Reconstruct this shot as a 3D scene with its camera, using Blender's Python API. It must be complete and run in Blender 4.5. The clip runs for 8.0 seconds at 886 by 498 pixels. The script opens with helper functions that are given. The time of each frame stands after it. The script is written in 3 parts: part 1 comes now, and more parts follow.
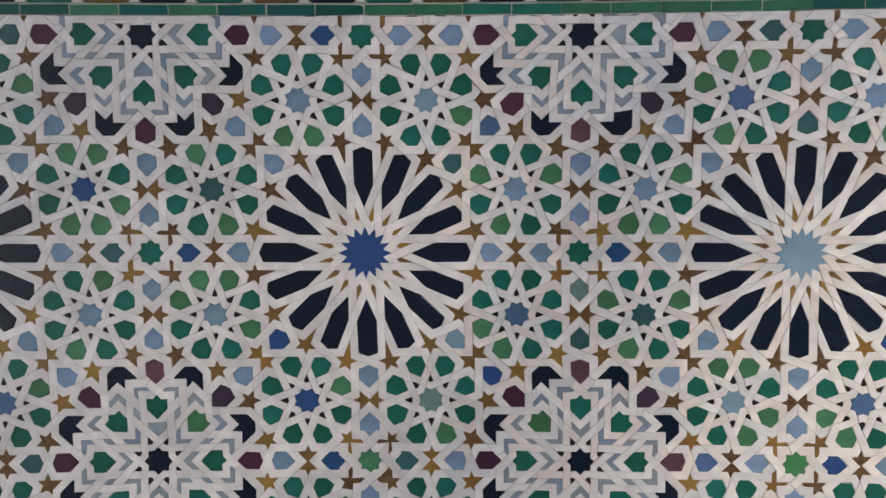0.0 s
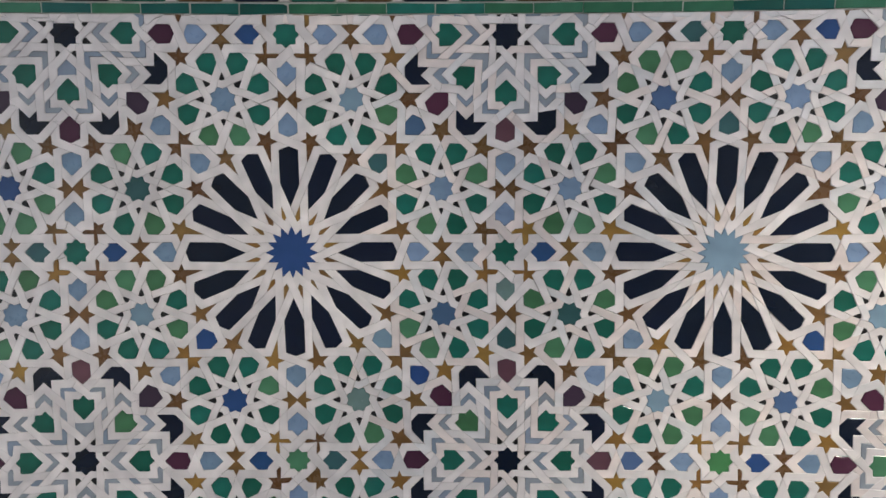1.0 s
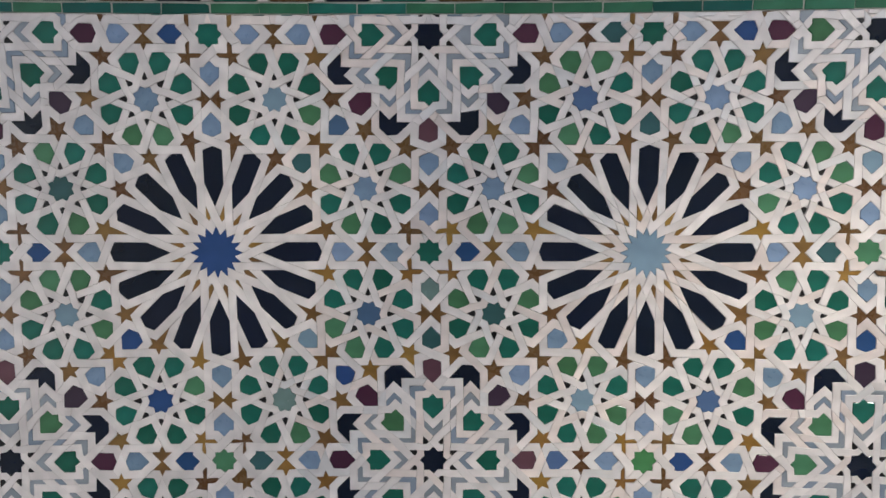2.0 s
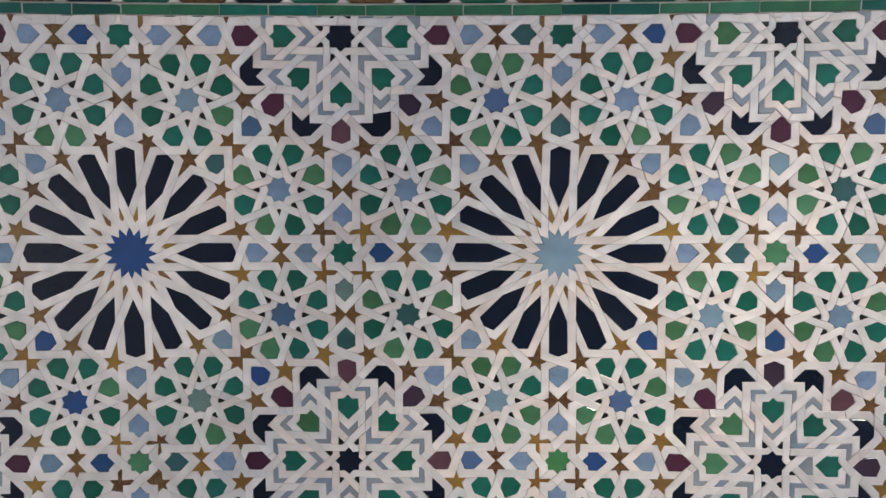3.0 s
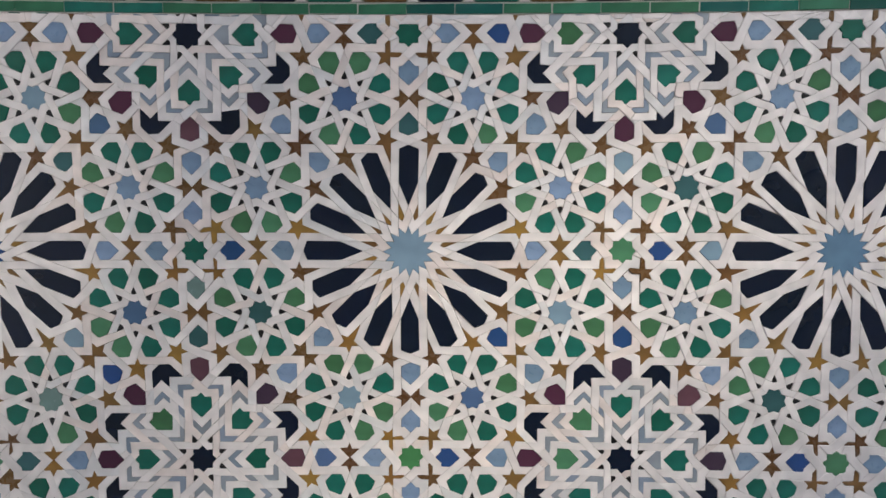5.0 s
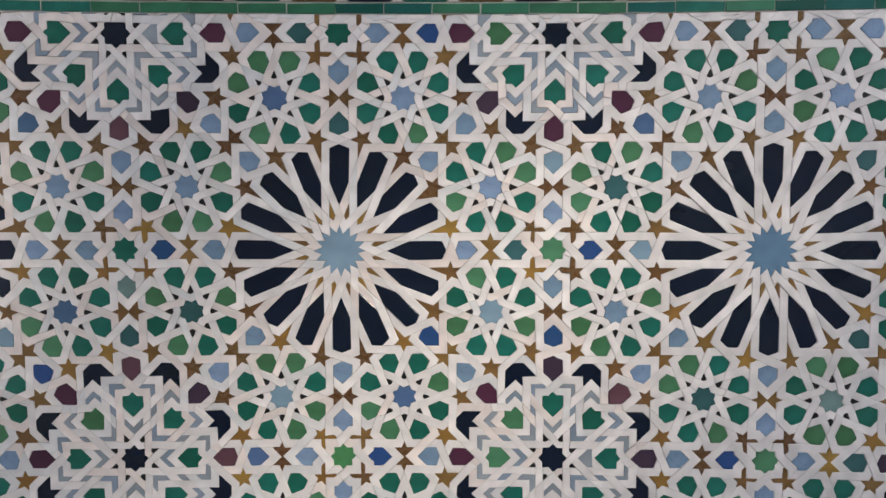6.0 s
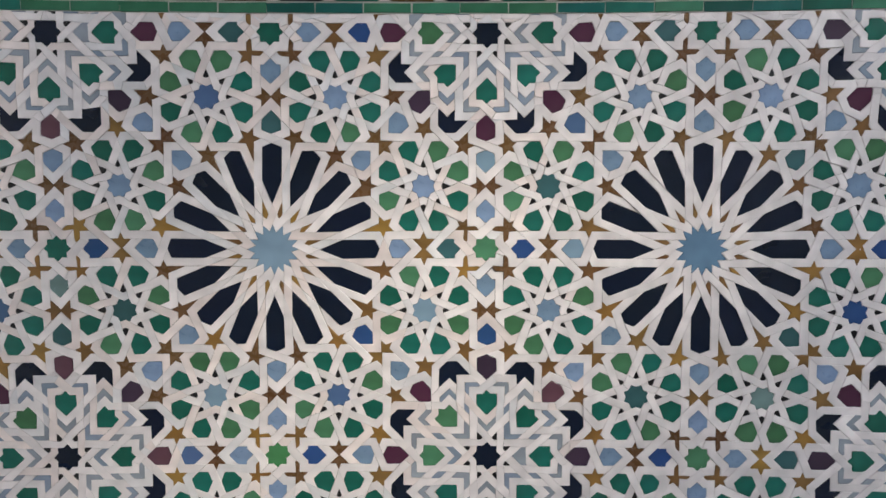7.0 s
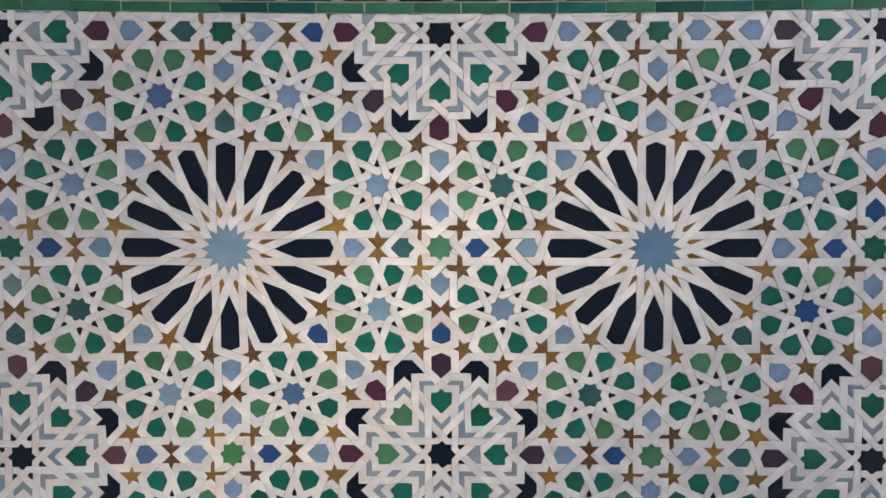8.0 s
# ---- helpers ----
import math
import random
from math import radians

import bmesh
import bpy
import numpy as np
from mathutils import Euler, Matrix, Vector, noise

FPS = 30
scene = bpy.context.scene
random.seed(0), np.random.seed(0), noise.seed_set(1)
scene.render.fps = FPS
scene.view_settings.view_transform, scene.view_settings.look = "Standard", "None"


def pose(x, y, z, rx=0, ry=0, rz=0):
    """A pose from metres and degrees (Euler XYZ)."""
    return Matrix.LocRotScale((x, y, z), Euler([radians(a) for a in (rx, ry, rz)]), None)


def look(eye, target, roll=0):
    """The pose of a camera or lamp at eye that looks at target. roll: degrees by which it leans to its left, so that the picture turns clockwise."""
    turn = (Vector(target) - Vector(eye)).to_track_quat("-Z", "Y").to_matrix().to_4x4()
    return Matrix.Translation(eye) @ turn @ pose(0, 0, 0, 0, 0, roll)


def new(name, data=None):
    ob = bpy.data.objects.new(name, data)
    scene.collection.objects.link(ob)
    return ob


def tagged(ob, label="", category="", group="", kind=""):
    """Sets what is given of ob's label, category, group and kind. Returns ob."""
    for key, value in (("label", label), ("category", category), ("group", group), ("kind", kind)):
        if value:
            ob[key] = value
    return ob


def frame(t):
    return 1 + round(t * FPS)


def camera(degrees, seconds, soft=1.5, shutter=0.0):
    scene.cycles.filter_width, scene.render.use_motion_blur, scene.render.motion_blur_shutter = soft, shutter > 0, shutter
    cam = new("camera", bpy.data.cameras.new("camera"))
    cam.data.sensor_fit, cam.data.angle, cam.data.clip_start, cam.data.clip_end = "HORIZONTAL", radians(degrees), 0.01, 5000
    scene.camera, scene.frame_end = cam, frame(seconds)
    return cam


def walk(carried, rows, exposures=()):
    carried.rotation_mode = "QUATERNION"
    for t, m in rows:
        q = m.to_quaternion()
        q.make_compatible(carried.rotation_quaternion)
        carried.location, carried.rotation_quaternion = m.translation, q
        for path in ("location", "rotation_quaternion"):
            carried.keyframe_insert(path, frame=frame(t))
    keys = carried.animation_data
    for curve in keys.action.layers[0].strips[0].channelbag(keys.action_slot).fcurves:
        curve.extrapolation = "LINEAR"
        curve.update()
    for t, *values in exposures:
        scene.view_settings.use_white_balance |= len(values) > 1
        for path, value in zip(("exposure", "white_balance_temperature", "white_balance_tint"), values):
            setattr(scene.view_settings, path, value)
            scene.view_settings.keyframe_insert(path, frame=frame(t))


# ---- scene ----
cam = camera(80.0, 8.0)
PATH = [
    (0, (0.1234, -0.6131, 1.0921), (0.0255, 1.3810, 0.9710), -0.15),
    (0.5, (0.1622, -0.6114, 1.0913), (0.0739, 1.3840, 0.9713), -0.14),
    (1, (0.2022, -0.6101, 1.0916), (0.1257, 1.3850, 0.9698), -0.12),
    (1.5, (0.2419, -0.6088, 1.0914), (0.1733, 1.3860, 0.9692), -0.12),
    (3, (0.3779, -0.6078, 1.0908), (0.3393, 1.3890, 0.9744), -0.07),
    (3.5, (0.4245, -0.6082, 1.0905), (0.3990, 1.3880, 0.9749), -0.08),
    (4, (0.4672, -0.6085, 1.0904), (0.4496, 1.3880, 0.9736), -0.1),
    (4.5, (0.5030, -0.6091, 1.0885), (0.4930, 1.3890, 0.9751), -0.07),
    (6, (0.6144, -0.6118, 1.0868), (0.6288, 1.3850, 0.9722), -0.03),
    (6.5, (0.6499, -0.6132, 1.0860), (0.6743, 1.3840, 0.9723), 0.0),
    (7, (0.6872, -0.6149, 1.0841), (0.7178, 1.3820, 0.9737), 0.01),
    (7.5, (0.7164, -0.6163, 1.0839), (0.7538, 1.3800, 0.9727), 0.02),
    (8, (0.7375, -0.6177, 1.0829), (0.7788, 1.3790, 0.9734), 0.01),
]
walk(cam, [(t, look(eye, target, roll)) for t, eye, target, roll in PATH], [(0.0, 0.59), (8.0, 0.61)])

# ---- world and light: a closed gallery, out of view and added to shape the daylight ----
world = bpy.data.worlds.new("world")
scene.world = world
world.use_nodes = True
wn = world.node_tree.nodes
sky = wn.new("ShaderNodeTexSky")
sky.sky_type, sky.sun_disc = "NISHITA", False
sky.sun_elevation, sky.sun_rotation = radians(36.5), radians(130)
world.node_tree.links.new(sky.outputs["Color"], wn["Background"].inputs["Color"])
wn["Background"].inputs["Strength"].default_value = 0.10

sun = new("sun", bpy.data.lights.new("sun", "SUN"))
sun.data.energy, sun.data.angle, sun.data.color = 4.0, radians(5.2), (1.0, 0.915, 0.73)
sun.matrix_world = look((1.201, -1.0, 1.155), (0, 0, 0))

# made-up openings out of view that shape the light: two high windows in the thick court wall, a doorway in the end
# wall, with lamps for the sky's light
X0, X1, BACK, HEIGHT, DEEP = -3.0, 5.2, -2.4, 4.6, 0.178
ADDED_WIN_X0, ADDED_WIN_X1, ADDED_WIN_Z0, ADDED_WIN_Z1 = 2.703, 3.917, 3.556, 4.06
ADDED_PIER_X0, ADDED_PIER_X1 = 3.026, 3.317
ADDED_DOOR_Y0, ADDED_DOOR_Y1, ADDED_DOOR_Z1 = -2.2, -1.0, 2.2
# fill lamp added behind the invented windows, standing in for sky
window_fill = new("window_daylight", bpy.data.lights.new("window_daylight", "AREA"))
window_fill.data.shape, window_fill.data.size, window_fill.data.size_y = "RECTANGLE", ADDED_WIN_X1 - ADDED_WIN_X0, ADDED_WIN_Z1 - ADDED_WIN_Z0
window_fill.data.energy, window_fill.data.color = 177.0, (0.82, 0.895, 1.0)
window_fill.matrix_world = look(((ADDED_WIN_X0 + ADDED_WIN_X1) / 2, BACK - DEEP - 0.02, (ADDED_WIN_Z0 + ADDED_WIN_Z1) / 2), ((ADDED_WIN_X0 + ADDED_WIN_X1) / 2 - 1.2, 0, (ADDED_WIN_Z0 + ADDED_WIN_Z1) / 2 - 1.2))

# second fill lamp, added at the left end to even out the brightness
door_fill = new("door_daylight", bpy.data.lights.new("door_daylight", "AREA"))
door_fill.data.shape, door_fill.data.size, door_fill.data.size_y = "RECTANGLE", ADDED_DOOR_Y1 - ADDED_DOOR_Y0, ADDED_DOOR_Z1
door_fill.data.energy, door_fill.data.color = 17.0, (0.91, 0.945, 1.0)
door_fill.matrix_world = look((X0 - 0.02, (ADDED_DOOR_Y0 + ADDED_DOOR_Y1) / 2, ADDED_DOOR_Z1 / 2), (0, (ADDED_DOOR_Y0 + ADDED_DOOR_Y1) / 2, ADDED_DOOR_Z1 / 2))

# ---- materials ----
def glaze(name, rgb, rough=0.28, vary=0.10, mottle=0.18, bump=0.012):
    """Hand-made glazed tile: colour pooled unevenly, fine crazing and pits, a soft gloss."""
    m = bpy.data.materials.new(name)
    m.use_nodes = True
    nt = m.node_tree
    n, l = nt.nodes, nt.links
    bsdf = n["Principled BSDF"]
    co = n.new("ShaderNodeTexCoord")
    info = n.new("ShaderNodeObjectInfo")
    big = n.new("ShaderNodeTexNoise")
    big.inputs["Scale"].default_value, big.inputs["Detail"].default_value = 60, 0.6
    fine = n.new("ShaderNodeTexNoise")
    fine.inputs["Scale"].default_value, fine.inputs["Detail"].default_value = 160, 2
    wear = n.new("ShaderNodeTexNoise")
    wear.inputs["Scale"].default_value, wear.inputs["Detail"].default_value = 9, 2
    for t in (big, fine, wear):
        l.new(co.outputs["Object"], t.inputs["Vector"])
    hsv = n.new("ShaderNodeHueSaturation")
    hsv.inputs["Color"].default_value = (*rgb, 1)
    mix = n.new("ShaderNodeMapRange")
    mix.inputs["From Min"].default_value, mix.inputs["From Max"].default_value = 0.3, 0.7
    mix.inputs["To Min"].default_value, mix.inputs["To Max"].default_value = 1 - mottle, 1 + mottle
    l.new(big.outputs["Fac"], mix.inputs["Value"])
    rnd = n.new("ShaderNodeMapRange")
    rnd.inputs["To Min"].default_value, rnd.inputs["To Max"].default_value = 1 - vary, 1 + vary
    geo = n.new("ShaderNodeNewGeometry")
    both_random = n.new("ShaderNodeMath")
    both_random.operation = "ADD"
    l.new(info.outputs["Random"], both_random.inputs[0])
    l.new(geo.outputs["Random Per Island"], both_random.inputs[1])
    chance = n.new("ShaderNodeMath")
    chance.operation = "FRACT"
    l.new(both_random.outputs[0], chance.inputs[0])
    l.new(chance.outputs[0], rnd.inputs["Value"])
    mul = n.new("ShaderNodeMath")
    mul.operation = "MULTIPLY"
    l.new(mix.outputs[0], mul.inputs[0])
    l.new(rnd.outputs[0], mul.inputs[1])
    soil = n.new("ShaderNodeMapRange")
    soil.inputs["From Min"].default_value, soil.inputs["From Max"].default_value = 0.35, 0.65
    soil.inputs["To Min"].default_value, soil.inputs["To Max"].default_value = 0.92, 1.05
    l.new(wear.outputs["Fac"], soil.inputs["Value"])
    mul2 = n.new("ShaderNodeMath")
    mul2.operation = "MULTIPLY"
    l.new(mul.outputs[0], mul2.inputs[0])
    l.new(soil.outputs[0], mul2.inputs[1])
    l.new(mul2.outputs[0], hsv.inputs["Value"])
    hue = n.new("ShaderNodeMapRange")
    hue.inputs["To Min"].default_value, hue.inputs["To Max"].default_value = 0.5 - vary * 0.06, 0.5 + vary * 0.06
    l.new(chance.outputs[0], hue.inputs["Value"])
    l.new(hue.outputs[0], hsv.inputs["Hue"])
    l.new(hsv.outputs["Color"], bsdf.inputs["Base Color"])
    ro = n.new("ShaderNodeMapRange")
    ro.inputs["To Min"].default_value, ro.inputs["To Max"].default_value = rough - 0.03, rough + 0.06
    l.new(fine.outputs["Fac"], ro.inputs["Value"])
    l.new(ro.outputs[0], bsdf.inputs["Roughness"])
    bsdf.inputs["Specular IOR Level"].default_value = 0.4
    bp = n.new("ShaderNodeBump")
    bp.inputs["Strength"].default_value, bp.inputs["Distance"].default_value = bump, 0.002
    l.new(big.outputs["Fac"], bp.inputs["Height"])
    l.new(bp.outputs["Normal"], bsdf.inputs["Normal"])
    return m


def rough_stone(name, rgb, scale, rough=0.85, dark=0.8, light=1.1):
    """Stone, plaster or mortar, clouded between a darker and a lighter tone, with a fine grain."""
    m = bpy.data.materials.new(name)
    m.use_nodes = True
    n, l = m.node_tree.nodes, m.node_tree.links
    bsdf = n["Principled BSDF"]
    co = n.new("ShaderNodeTexCoord")
    a = n.new("ShaderNodeTexNoise")
    a.inputs["Scale"].default_value, a.inputs["Detail"].default_value = scale, 8
    b = n.new("ShaderNodeTexNoise")
    b.inputs["Scale"].default_value, b.inputs["Detail"].default_value = scale * 14, 4
    ramp = n.new("ShaderNodeValToRGB")
    ramp.color_ramp.elements[0].position, ramp.color_ramp.elements[1].position = 0.3, 0.7
    ramp.color_ramp.elements[0].color = (*[c * dark for c in rgb], 1)
    ramp.color_ramp.elements[1].color = (*[min(1, c * light) for c in rgb], 1)
    l.new(co.outputs["Object"], a.inputs["Vector"])
    l.new(co.outputs["Object"], b.inputs["Vector"])
    l.new(a.outputs["Fac"], ramp.inputs["Fac"])
    l.new(ramp.outputs["Color"], bsdf.inputs["Base Color"])
    bsdf.inputs["Roughness"].default_value = rough
    bp = n.new("ShaderNodeBump")
    bp.inputs["Strength"].default_value, bp.inputs["Distance"].default_value = 0.4, 0.003
    l.new(b.outputs["Fac"], bp.inputs["Height"])
    l.new(bp.outputs["Normal"], bsdf.inputs["Normal"])
    return m


def srgb(r, g, b):
    return tuple(((c / 255 + 0.055) / 1.055) ** 2.4 if c > 10 else c / 255 / 12.92 for c in (r, g, b))


PAINT = {
    "W": glaze("ivory_glaze", srgb(236, 227, 226), 0.34, 0.08, 0.09, 0.06),
    "X": glaze("warm_ivory_glaze", srgb(236, 222, 218), 0.34, 0.08, 0.1, 0.06),
    "Z": glaze("cool_ivory_glaze", srgb(227, 222, 223), 0.34, 0.08, 0.1, 0.06),
    "N": glaze("navy_glaze", srgb(15, 25, 44), 0.2, 0.12, 0.06, 0.01),
    "D": glaze("deep_green_glaze", srgb(29, 100, 86), 0.2, 0.18, 0.13, 0.004),
    "G": glaze("leaf_green_glaze", srgb(72, 121, 87), 0.22, 0.2, 0.13),
    "E": glaze("emerald_glaze", srgb(74, 132, 84), 0.22, 0.12, 0.09),
    "T": glaze("teal_grey_glaze", srgb(56, 95, 98), 0.22, 0.14, 0.09),
    "L": glaze("pale_blue_glaze", srgb(122, 145, 174), 0.27, 0.14, 0.12, 0.012),
    "I": glaze("grey_green_glaze", srgb(116, 141, 139), 0.24, 0.1, 0.12),
    "Y": glaze("grey_blue_glaze", srgb(126, 152, 172), 0.3, 0.1, 0.07, 0.04),
    "M": glaze("mid_blue_glaze", srgb(80, 106, 144), 0.2, 0.12, 0.05, 0.004),
    "C": glaze("cobalt_glaze", srgb(46, 78, 130), 0.2, 0.12, 0.05, 0.004),
    "B": glaze("brown_glaze", srgb(106, 76, 48), 0.26, 0.16, 0.12),
    "O": glaze("ochre_glaze", srgb(146, 108, 52), 0.3, 0.14, 0.18),
    "V": glaze("umber_glaze", srgb(122, 89, 50), 0.28, 0.16, 0.2),
    "H": glaze("slate_blue_glaze", srgb(104, 134, 164), 0.22, 0.1, 0.09),
    "A": glaze("dusky_plum_glaze", srgb(66, 50, 68), 0.2, 0.14, 0.05, 0.004),
    "P": glaze("plum_glaze", srgb(80, 42, 64), 0.2, 0.16, 0.05, 0.004),
    "Q": glaze("rose_brown_glaze", srgb(100, 66, 78), 0.22, 0.14, 0.09),
    "K": glaze("black_glaze", srgb(14, 10, 12), 0.5, 0.15, 0.2),
    "F": glaze("bottle_green_glaze", srgb(25, 90, 83), 0.2, 0.2, 0.06, 0.004),
    "U": glaze("olive_green_glaze", srgb(54, 113, 86), 0.22, 0.15, 0.09),
    "J": rough_stone("pale_joint", (0.44, 0.44, 0.39), 60),
    "R": glaze("silver_grey_glaze", srgb(145, 151, 161), 0.3, 0.10, 0.12),
    "S": glaze("silver_blue_glaze", srgb(134, 146, 164), 0.32, 0.10, 0.12),
}
mortar = rough_stone("lime_mortar", (0.36, 0.31, 0.26), 14, 0.9, 0.3, 1.5)
plaster = rough_stone("lime_plaster", (0.62, 0.60, 0.57), 3)
paving = rough_stone("stone_paving", (0.45, 0.44, 0.43), 2, 0.6)


# ---- helpers for meshes ----
def settled(x, y, z):
    """The old wall bows by a few millimetres, and the mosaic was set by hand: where a point of the even design really lies."""
    a, c = (x / 0.25 - 1.7) / 3.4, (z - 1.05) / 0.25
    terms = (1, a, c, a * a, a * c, c * c, a ** 3, a * a * c, a * c * c, c ** 3)
    return (x + 0.001 * sum(k * t for k, t in zip((0.36, -11.64, -1.41, -2.8, 0.23, 0.53, 21.33, -0.75, 0.86, 0.93), terms)),
            y + 0.001 * sum(k * t for k, t in zip((4.85, 0.51, -0.76, -11.39, 0.75, -2.99, -0.01, 2.7, 1.21, -0.6), terms)),
            z + 0.001 * sum(k * t for k, t in zip((0.38, -1.24, -4.77, -0.47, -0.97, -0.35, 1.52, 9.57, 0.32, 0.09), terms)))


def bed(name, x0, x1, z0, z1, front, material):
    """A bed of mortar that follows the bowed wall, with thickness."""
    nx, nz = 48, max(2, round((z1 - z0) / 0.04))
    v, f = [], []
    for back in (0, 1):
        for j in range(nz + 1):
            for i in range(nx + 1):
                p = settled(x0 + (x1 - x0) * i / nx, -front, z0 + (z1 - z0) * j / nz)
                v.append((p[0], 0.016 if back else p[1], p[2]))
    at = lambda b, i, j: b * (nx + 1) * (nz + 1) + j * (nx + 1) + i
    for j in range(nz):
        for i in range(nx):
            f.append((at(0, i, j), at(0, i + 1, j), at(0, i + 1, j + 1), at(0, i, j + 1)))
    for i in range(nx):
        f += [(at(0, i, 0), at(1, i, 0), at(1, i + 1, 0), at(0, i + 1, 0)), (at(0, i, nz), at(0, i + 1, nz), at(1, i + 1, nz), at(1, i, nz))]
    for j in range(nz):
        f += [(at(0, 0, j), at(0, 0, j + 1), at(1, 0, j + 1), at(1, 0, j)), (at(0, nx, j), at(1, nx, j), at(1, nx, j + 1), at(0, nx, j + 1))]
    me = bpy.data.meshes.new(name)
    me.from_pydata(v, [], f)
    me.materials.append(material)
    return new(name, me)


def box(name, x0, x1, y0, y1, z0, z1, material):
    me = bpy.data.meshes.new(name)
    v = [(x, y, z) for z in (z0, z1) for y in (y0, y1) for x in (x0, x1)]
    me.from_pydata(v, [], [(0, 2, 3, 1), (4, 5, 7, 6), (0, 1, 5, 4), (2, 6, 7, 3), (0, 4, 6, 2), (1, 3, 7, 5)])
    me.materials.append(material)
    return new(name, me)


def signed_area(p):
    return 0.5 * sum(p[i - 1][0] * p[i][1] - p[i][0] * p[i - 1][1] for i in range(len(p)))


def inset(p, w):
    """The corners of the polygon p (counter-clockwise) drawn in by w along the mitres."""
    out = []
    for i in range(len(p)):
        (ax, ay), (bx, by), (cx, cy) = p[i - 1], p[i], p[(i + 1) % len(p)]
        ux, uy, vx, vy = bx - ax, by - ay, cx - bx, cy - by
        lu, lv = math.hypot(ux, uy) or 1e-9, math.hypot(vx, vy) or 1e-9
        ux, uy, vx, vy = ux / lu, uy / lu, vx / lv, vy / lv
        k = 1 + ux * vx + uy * vy
        if k < 0.02:
            k = 0.02
        out.append((bx + w * (-uy - vy) / k, by + w * (ux + vx) / k))
    return out


def inset_each(p, ws):
    """As inset(), with a width of its own for each edge; ws[i] is for the edge that leaves corner i."""
    out = []
    for i in range(len(p)):
        (ax, ay), (bx, by), (cx, cy) = p[i - 1], p[i], p[(i + 1) % len(p)]
        ux, uy, vx, vy = bx - ax, by - ay, cx - bx, cy - by
        lu, lv = math.hypot(ux, uy) or 1e-9, math.hypot(vx, vy) or 1e-9
        ux, uy, vx, vy = ux / lu, uy / lu, vx / lv, vy / lv
        w1, w2, k = ws[i - 1], ws[i], ux * vy - uy * vx
        if abs(k) < 0.05:
            w = (w1 + w2) / 2
            out.append((bx - w * uy, by + w * ux))
        else:
            # where the two shifted edges meet
            s1, s2 = -uy * bx + ux * by + w1, -vy * bx + vx * by + w2
            out.append(((vx * s1 - ux * s2) / k, (vy * s1 - uy * s2) / k))
    return out


def slab(pts, top, low, chamfer, tilt=(0, 0)):
    """Vertices and faces of a small flat piece on the wall, its edge chamfered; pts in metres (x, z), proud towards -y."""
    if signed_area(pts) < 0:
        pts = pts[::-1]
    n = len(pts)
    cx, cz = sum(p[0] for p in pts) / n, sum(p[1] for p in pts) / n
    inner = inset(pts, chamfer)
    if signed_area(inner) < 0.25 * signed_area(pts):
        inner = [(cx + 0.8 * (x - cx), cz + 0.8 * (z - cz)) for x, z in pts]
    lift = lambda x, z: tilt[0] * (x - cx) + tilt[1] * (z - cz)
    v = [(x, -(top + lift(x, z)), z) for x, z in inner]
    v += [(x, -(top + lift(x, z) - 0.7 * chamfer), z) for x, z in pts]
    v += [(x, -low, z) for x, z in pts]
    f = [tuple(range(n))]
    for i in range(n):
        j = (i + 1) % n
        f += [(n + i, n + j, j, i), (2 * n + i, 2 * n + j, n + j, n + i)]
    return [settled(*p) for p in v], f


def piece(name, geometry, code, parent, origin):
    v, f = geometry
    me = bpy.data.meshes.new(name)
    me.from_pydata([(x - origin[0], y, z - origin[1]) for x, y, z in v], [], f)
    me.materials.append(PAINT[code])
    ob = new(name, me)
    ob.location = (origin[0], 0, origin[1])
    ob.parent = parent
    return ob


def blunted(p, most):
    """The polygon with its outward corners worn off."""
    out = []
    for i in range(len(p)):
        a, b, c = p[i - 1], p[i], p[(i + 1) % len(p)]
        if signed_area([a, b, c]) <= 0:
            out.append(b)
            continue
        for q in (a, c):
            k = min(0.3, most / max(1e-6, math.dist(b, q)))
            out.append((b[0] + k * (q[0] - b[0]), b[1] + k * (q[1] - b[1])))
    return out


# ---- the setting ----
H = 0.25          # half the repeat of the pattern
ZC = 1.05         # height of the row of great stars
D = ((2 - math.sqrt(2)) * math.cos(math.pi / 8) - (math.sqrt(2) - 1)) / 2   # spacing of the strap lines
STRAP = 0.0390    # width of a strap, in half repeats
LEFT, RIGHT, BASE, TOP = -2.02, 5.42, -1.36, 1 + D + STRAP / 2 + 0.003

wall = tagged(box("wall_north", X0, X1, 0.012, 0.4, 0.0, HEIGHT, plaster), "thick lime-plastered wall behind the tile mosaic", "wall", kind="structure")
floor = tagged(box("floor", X0, X1, BACK, 0.012, -0.1, 0.0, paving), "worn pale stone gallery floor", "floor", kind="structure")
# ceiling and east wall are unseen, added to keep open sky off the glaze
ceiling = tagged(box("ceiling", X0, X1, BACK, 0.012, HEIGHT, HEIGHT + 0.2, plaster), "unseen plain plastered gallery ceiling", "ceiling", kind="structure")
tagged(box("wall_east", X1, X1 + 0.3, BACK, 0.4, 0.0, HEIGHT, plaster), "unseen plain plastered end wall", "wall", kind="structure")


